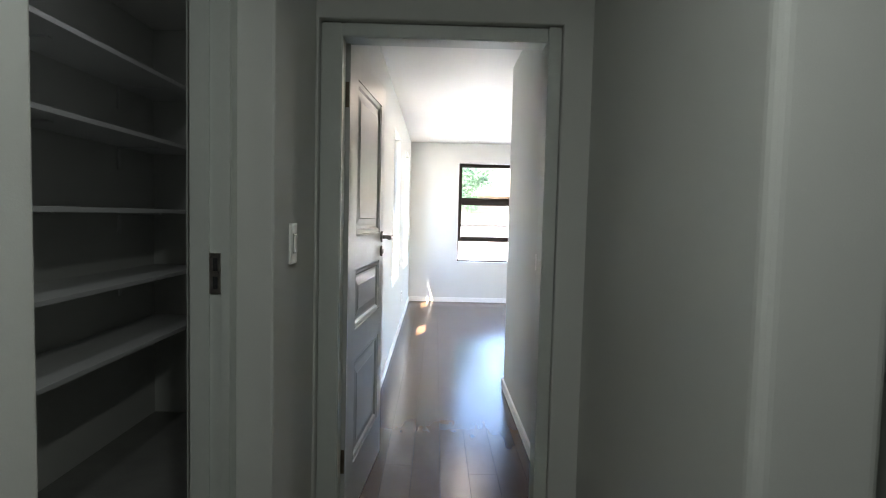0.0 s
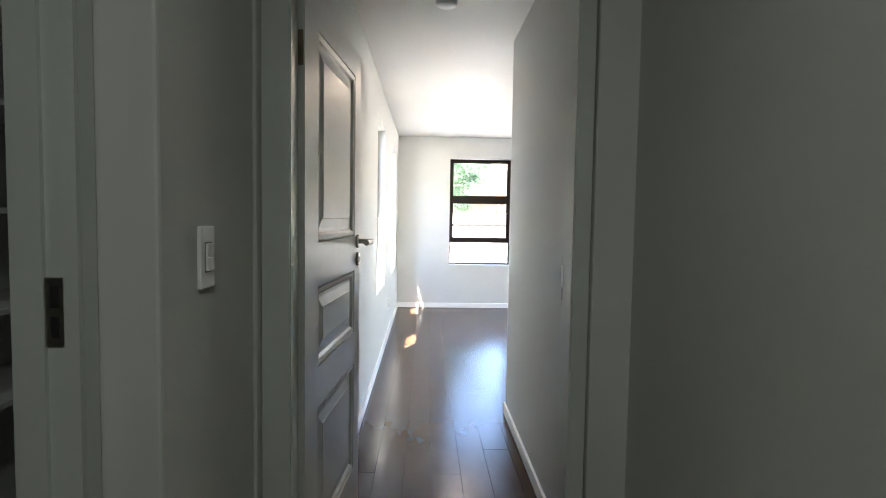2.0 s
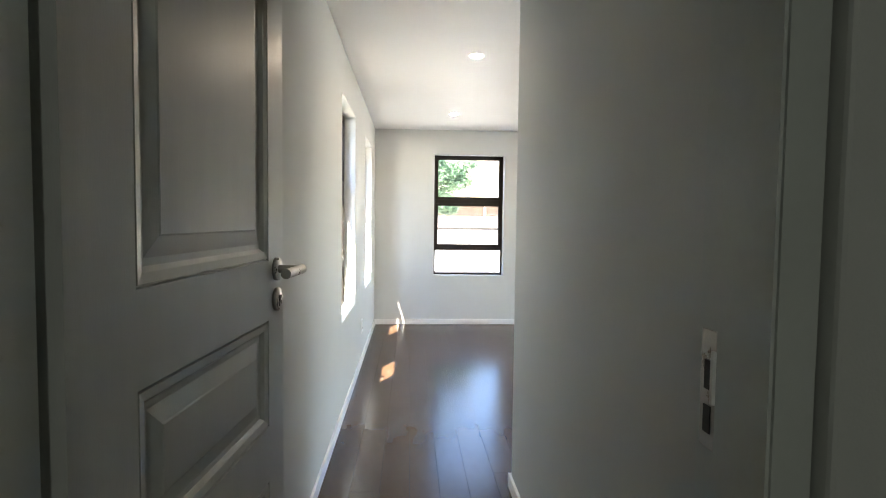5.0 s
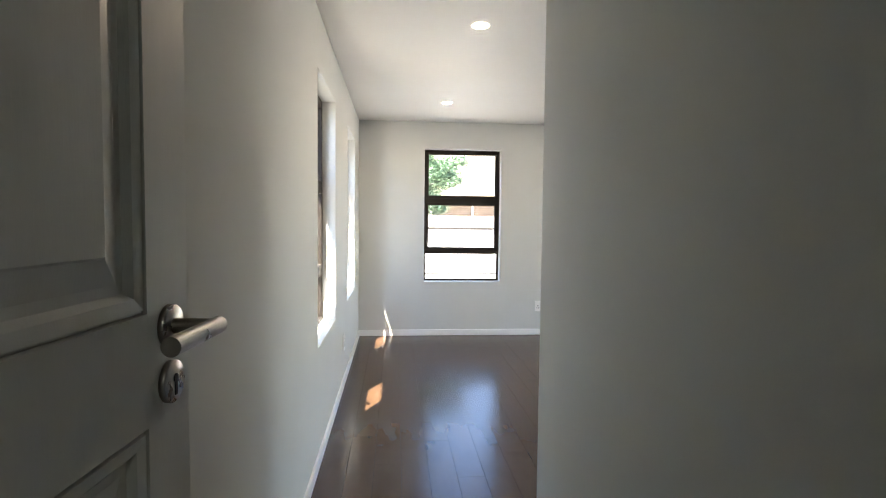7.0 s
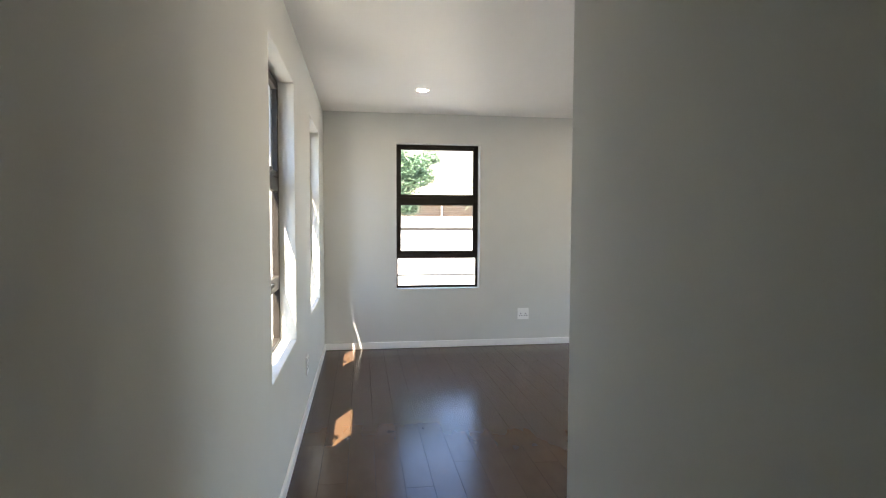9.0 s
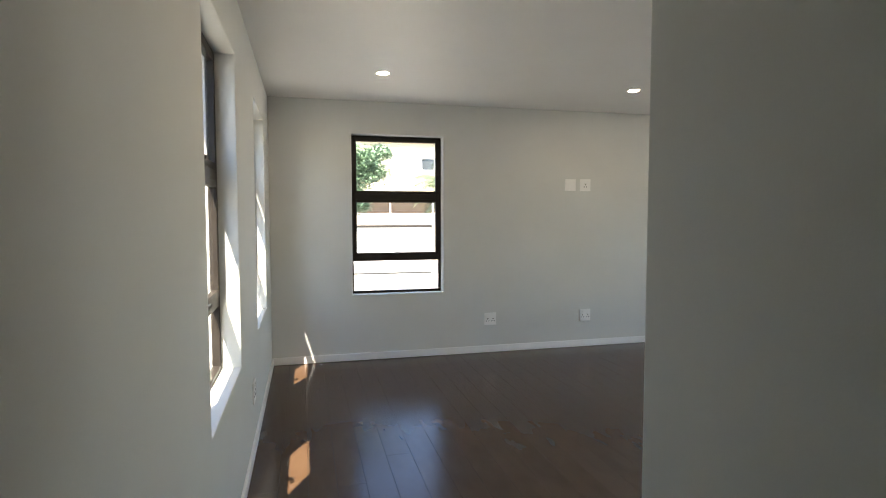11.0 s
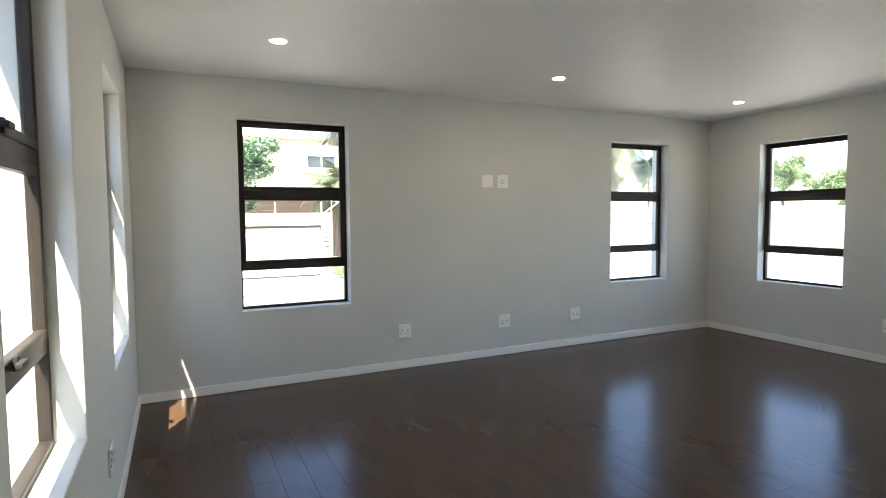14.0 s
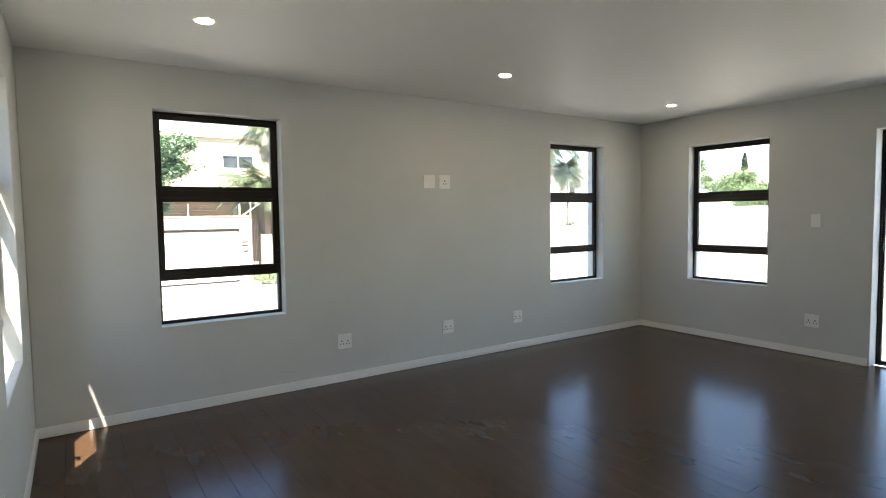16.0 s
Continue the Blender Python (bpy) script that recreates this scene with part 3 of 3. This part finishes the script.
def palm(at, height, fronds, length, material, seed, label, skirt=True, trunk=0.16):
    rng = random.Random(seed)
    t = thing("palm_tree", at, label, "palm", "palms")
    bm = bmesh.new()
    n = 9
    for k in range(n):
        rod(bm, (0, 0, height * k / n - (0.05 if k == 0 else 0)), (0, 0, height * (k + 1) / n), trunk * (1.12 - 0.3 * k / n), trunk * (1.0 - 0.3 * k / n), 12)
    part("trunk", bm, BARK, t)

    def crown(name, count, lo, hi, mat, droop):
        verts, faces = [], []
        for f in range(count):
            a, up = f * 2.399 + rng.uniform(-0.2, 0.2), rng.uniform(lo, hi)
            p, d = Vector((0, 0, height)), Vector((math.cos(a) * math.cos(up), math.sin(a) * math.cos(up), math.sin(up)))
            side = Vector((-math.sin(a), math.cos(a), 0))
            steps, ln = 26, length * rng.uniform(0.8, 1.1)
            for s in range(steps):
                nxt = p + d * (ln / steps)
                k = len(verts)
                w = 0.012
                verts += [tuple(p - side * w), tuple(p + side * w), tuple(nxt)]
                faces.append((k, k + 1, k + 2))
                if s > 1:
                    leaf = ln * 0.34 * math.sin(math.pi * min(1, (s + 1) / steps) ** 0.8) + 0.08
                    for sg in (-1, 1):
                        tip = p + (side * sg * 0.8 + d * 0.5 + Vector((0, 0, -0.35))).normalized() * leaf * rng.uniform(0.8, 1.15)
                        b = d * (ln / steps * 0.42)
                        k = len(verts)
                        verts += [tuple(p - b), tuple(p + b), tuple(tip)]
                        faces.append((k, k + 1, k + 2))
                p = nxt
                d = (d + Vector((0, 0, -droop / steps))).normalized()
        me = bpy.data.meshes.new(name)
        me.from_pydata(verts, [], faces)
        me.materials.append(mat)
        ob = new(name, me)
        ob.parent = t

    crown("crown", fronds, -0.15, 1.35, material, 1.9)
    if skirt:
        crown("dry_skirt", fronds // 2 + 6, -1.35, -0.75, FROND_DRY, 1.0)
    return t


def shrub(at, radius, clumps, per, leaf, material, label, seed):
    rng = random.Random(seed)
    ob = new("shrub", leaf_mesh("shrub", [p for p in cloud(rng, (0, 0, radius[2] * 0.8), radius, clumps, per, 0.12) if p.z > 0.0], leaf, material, rng))
    ob.location = at
    return tagged(ob, label, "shrub")


G = GROUND - 0.02
leafy_tree((-0.6, 13.6, G), (0.40, 13.1, 1.95), (0.66, 0.7, 0.45), 200, 90, 0.026, 0.095, LEAF, "leafy green tree close outside the window", 3,
           lobes=(((1.12, 13.3, 2.13), (0.26, 0.3, 0.08), 36), ((0.88, 13.1, 2.36), (0.30, 0.4, 0.15), 60), ((1.12, 13.4, 2.46), (0.20, 0.3, 0.09), 28), ((1.36, 13.6, 2.56), (0.15, 0.3, 0.06), 14), ((1.30, 14.2, 2.30), (0.18, 0.2, 0.10), 10), ((0.9, 13.1, 1.62), (0.12, 0.2, 0.12), 18), ((0.5, 13.1, 2.62), (0.4, 0.4, 0.16), 50)))
palm((6.95, 27.6, G), 6.3, 46, 1.75, FROND, 5, "tall palm with a skirt of dry fronds")
palm((6.3, 27.2, G), 3.3, 34, 2.3, FROND, 6, "low feathery palm in front of the cream house", False)
palm((26.5, 29.6, G), 3.85 - G, 70, 1.65, FROND, 8, "slim palm beside a white building", False, 0.08)
palm((23.3, 29.7, G), 6.2 - G, 90, 4.0, FROND, 9, "tall spreading palm beside a white building", True, 0.2)
for k, (x, y, cz, r, mat) in enumerate(((48, 30.3, 3.55, 1.8, LEAF_PALE), (46, 26.6, 2.5, 2.3, LEAF_PALE), (48, 35.0, 4.6, 2.1, LEAF_PALE), (52, 23.0, 2.6, 3.0, LEAF_PALE), (48, 19.8, 2.6, 2.6, LEAF_PALE), (50, 16.0, 2.4, 2.6, LEAF))):
    leafy_tree((x, y, G), (x, y, cz), (r, r, r * 0.8), 170, 60, 0.09, 0.25, mat, "broad garden tree beyond the boundary wall", 20 + k, 0.2, "trees beyond the wall",
               lobes=(((x, y - 0.55 * r, cz + 0.55 * r), (0.5 * r, 0.45 * r, 0.3 * r), 22), ((x, y + 0.8 * r, cz - 0.2 * r), (0.5 * r, 0.5 * r, 0.35 * r), 22), ((x, y - 1.1 * r, cz - 0.3 * r), (0.4 * r, 0.4 * r, 0.35 * r), 16)))
cy = thing("cypress", (52, 31.75, G), "narrow dark cypress rising above the garden trees", "conifer")
bm = bmesh.new()
rod(bm, (0, 0, -0.05), (0, 0, 6.5), 0.2, 0.04, 10)
part("trunk", bm, BARK, cy)
rng = random.Random(41)
spots = []
for _ in range(3600):
    f = rng.random() ** 0.8
    r = 1.05 * (1 - f) ** 0.7 * rng.uniform(0.4, 1.0)
    a = rng.uniform(0, 6.28)
    spots.append(Vector((r * math.cos(a), r * math.sin(a), 0.6 + 7.2 * f)))
ob = new("crown", leaf_mesh("crown", spots, 0.13, CYPRESS, rng))
ob.parent = cy
shrub((5.75, 24.6, G), (0.5, 0.45, 0.35), 24, 30, 0.05, LEAF_PALE, "small pale shrub beside the driveway", 50)
shrub((6.35, 24.0, G), (0.4, 0.4, 0.28), 20, 30, 0.05, LEAF_PALE, "small pale shrub beside the driveway", 51)

shrub((27.4, 30.6, G), (1.3, 0.5, 1.25), 60, 40, 0.07, LEAF, "dark shrub behind the pierced block panel", 52)


# ---- outside: across the street ----
gr = thing("garage", (0, 26.0, G), "pale plastered street wall with a wide white garage door", "garage")
part("wall", pierced(-6.0, 5.6, 0.0, 2.47, 0.0, 0.3, [(0.35, 5.15, -0.1, 2.03)]), PEACH, gr)
part("coping", boxed(-6.02, 5.62, -0.03, 0.33, 2.471, 2.52, bevel=0.01), PEACH, gr)
gd = part("garage_door", boxed(0.35, 5.15, 0.14, 0.20, 0.0, 2.03), GARAGE, gr, "white sectional garage door")
for k in range(4):
    z = 0.02 + 0.5 * k
    part("panel", boxed(0.37, 5.13, 0.115, 0.139, z, z + 0.485, bevel=0.008), GARAGE, gd)
# Dark strip in place of the shadow line at the door's foot.
part("bottom_shade_strip", boxed(0.37, 5.13, 0.085, 0.114, 0.0, 0.07), DARK, gd, "dark strip for the shadow line under the door")
# The header's shade on the recessed door, put in as a dark strip.
part("header_shade_strip", boxed(0.351, 5.149, 0.02, 0.11, 1.93, 2.029), BRONZE, gr, "dark strip for the shade under the garage header")
part("side_wall", boxed(5.95, 12.0, 0.0, 0.25, 0.0, 1.78, bevel=0.01), PEACH, gr)
part("gate", bars([(5.62 + 0.06 * k, 5.645 + 0.06 * k, 0.10, 0.125, 0.02, 2.35) for k in range(6)] + [(5.6, 5.95, 0.126, 0.15, z, z + 0.03) for z in (0.3, 1.2, 2.2)], 0), BRONZE, gr, "dark barred side gate")
for x, zs in ((5.33, ((1.50, 1.54), (1.36, 1.40))),):
    for z0, z1 in zs:
        part("number_sign", boxed(x - 0.12, x + 0.12, -0.012, -0.001, z0, z1), DARK, gr, "small dark number bars")
part("letterbox", boxed(5.27, 5.45, -0.012, -0.001, 1.14, 1.19), DARK, gr)
fn = thing("electric_fence", (0, 26.12, G + 2.521), "thin electric fence on white posts along the street wall", "fence")
for k in range(7):
    x = -5.6 + 1.8 * k
    part("post", boxed(x - 0.02, x + 0.02, -0.02, 0.02, 0.0, 0.42), GARAGE, fn)
for z in (0.1, 0.2, 0.3, 0.38):
    bm = bmesh.new()
    rod(bm, (-5.6, -0.023, z), (5.2, -0.023, z), 0.003, sides=5)
    part("wire", bm, STEEL, fn)
bm = bmesh.new()
rod(bm, (5.3, 0, 0.0), (5.95, 0, 0.45), 0.02, sides=8)
rod(bm, (5.6, 0, 0.0), (5.62, 0, 0.62), 0.02, sides=8)
part("bracket", bm, GARAGE, fn)

hs = thing("house", (0, 34.0, G), "cream two-storey house with brown cladding below", "house")
part("lower_wall", pierced(-14.0, 16.0, 0.0, 3.74, 2.2, 2.6, []), BROWN, hs, "brown horizontally clad lower wall")
for k in range(9):
    z = 2.2 + 0.17 * k
    part("cladding_board", boxed(-13.9, 15.9, 2.165, 2.199, z, z + 0.155), BROWN, hs)
part("upper_wall", pierced(-14.0, 16.0, 3.75, 6.45, 0.0, 0.3, [(6.35, 7.95, 4.93, 5.66), (0.2, 1.8, 4.9, 5.7), (11.2, 12.8, 4.9, 5.7)]), CREAM, hs, "cream plastered upper wall")
part("roof", boxed(-14.15, 16.15, -0.15, 9.0, 6.451, 6.60, bevel=0.02), CREAM, hs)
part("floor_slab", boxed(-14.0, 16.0, 0.31, 9.0, 3.751, 3.9), CREAM, hs)
part("back_wall", boxed(-14.0, 16.0, 8.6, 9.0, 0.0, 3.75), CREAM, hs)
for x0 in (6.35, 0.2, 11.2):
    z0, z1 = (4.93, 5.66) if x0 > 6 and x0 < 7 else (4.9, 5.7)
    wd = part("window", bars(ring(x0, x0 + 1.6, 0.06, 0.14, z0, z1, 0.06) + [(x0 + 0.77, x0 + 0.83, 0.06, 0.14, z0 + 0.061, z1 - 0.061)], 0), GARAGE, hs, "white framed window")
    part("pane", boxed(x0 + 0.06, x0 + 1.54, 0.10, 0.11, z0 + 0.06, z1 - 0.06), WINDOW_DARK, wd)

# Flat dark strip laid on the paving for the garage's shadow line.
structure("shadow_line_strip", boxed(0.3, 5.2, 25.62, 25.74, G + 0.001, G + 0.012), DARK, "dark strip for the shadow line before the garage door", "drain")

# kerb and far pavement of the street
structure("road", boxed(-200, 200, 15.0, 21.0, G + 0.002, G + 0.006), PAVING, "sun-bleached pale street", "road")
structure("kerb", boxed(-200, 200, 21.0, 21.15, G, G + 0.12, bevel=0.02), PAVING, "pale concrete kerb", "kerb")
structure("kerb", boxed(-200, 200, 14.85, 15.0, G, G + 0.12, bevel=0.02), PAVING, "pale concrete kerb", "kerb")

# east: boundary wall and white building
structure("boundary_wall", pierced(8.0, 60.0, G, 1.72, 40.0, 40.25, [], "y"), PLASTER, "long white plastered boundary wall", "boundary wall")
structure("coping", boxed(39.96, 40.29, 8.0, 60.0, 1.721, 1.77, bevel=0.01), PLASTER, "pale coping along the boundary wall", "coping")
structure("planter_edge", boxed(37.9, 38.1, 10.0, 58.0, G, G + 1.05, bevel=0.02), PAVING, "low concrete edge before the boundary wall", "kerb")
wb = thing("white_building", (24.0, 36.0, G), "white two-storey building behind the palms", "building")
part("wall", pierced(0.0, 14.0, 0.0, 6.0, 0.0, 0.3, [(2.6, 3.4, 3.9, 5.0), (6.2, 6.75, 5.05, 5.75), (7.2, 7.75, 5.05, 5.75), (9.4, 10.2, 3.9, 5.0)]), PLASTER, wb)
part("roof", boxed(-0.2, 14.2, -0.2, 6.0, 6.001, 6.2, bevel=0.02), PLASTER, wb)
part("side_wall", boxed(0.0, 0.3, 0.31, 6.0, 0.0, 6.0), PLASTER, wb)
for x0, x1, z0, z1 in ((2.6, 3.4, 3.9, 5.0), (6.2, 6.75, 5.05, 5.75), (7.2, 7.75, 5.05, 5.75), (9.4, 10.2, 3.9, 5.0)):
    part("window", boxed(x0, x1, 0.12, 0.16, z0, z1), WINDOW_DARK, wb)
structure("garden_wall", boxed(19.0, 33.0, 29.0, 29.2, G, 0.62, bevel=0.02), PLASTER, "low white garden wall before the palms", "garden wall")
bl = thing("breeze_block_panel", (26.6, 29.1, 0.621), "pierced pale block panel on the garden wall", "block panel")
for k in range(6):
    for j in range(2):
        part("block", bars(ring(0.26 * k, 0.26 * k + 0.25, -0.05, 0.05, 0.32 * j, 0.32 * j + 0.31, 0.05), 0), PEACH, bl)

# west: neighbour's wall
structure("neighbour_wall", boxed(-3.4, -3.15, 3.9, 40.0, G, 3.4, bevel=0.01), PLASTER, "tall white plastered wall next door", "boundary wall")

# ---- laminate planks ----
floor_ob = structure("floor", boxed(-0.66, XE + 0.10, -2.66, YN, -0.03, -0.009), GROOVE, "dark brown laminate plank floor with a satin sheen", "floor")
shared = {}


def plank_mesh(w, ln):
    key = (round(w, 3), round(ln, 3))
    if key not in shared:
        bm = bmesh.new()
        c, d = 0.0003, 0.0003
        lo = [bm.verts.new(p) for p in ((0, 0, -0.0088), (w, 0, -0.0088), (w, ln, -0.0088), (0, ln, -0.0088))]
        mid = [bm.verts.new(p) for p in ((0, 0, -d), (w, 0, -d), (w, ln, -d), (0, ln, -d))]
        top = [bm.verts.new(p) for p in ((c, c, 0), (w - c, c, 0), (w - c, ln - c, 0), (c, ln - c, 0))]
        for a, b in ((lo, mid), (mid, top)):
            for q in range(4):
                bm.faces.new((a[q], a[(q + 1) % 4], b[(q + 1) % 4], b[q]))
        bm.faces.new(top)
        shared[key] = mesh_of("plank", bm, PLANK)
    return shared[key]


PW, GAP, LONG = 0.148, 0.0012, 1.38
rng = random.Random(12)
row = math.floor((-0.41 - 0.249) / PW)
while True:
    x0 = 0.249 + row * PW
    if x0 > XE:
        break
    x1 = min(x0 + PW - GAP, XE + (0.08 if x0 + PW > XE else 0.0))
    x0c = max(x0, -0.41)
    y_end = YN
    y_start = -2.66 if x0 < 0.62 else YS
    cut = y_start - LONG * ((row * 0.37 + rng.uniform(0, 0.15)) % 1.0)
    while cut < y_end - 0.01:
        a, b = max(cut, y_start), min(cut + LONG - GAP, y_end)
        cut += LONG
        if b - a < 0.03:
            continue
        ob = new("plank", plank_mesh(x1 - x0c, b - a))
        ob.location = (x0c, a, 0.0)
        ob.parent = floor_ob
    row += 1
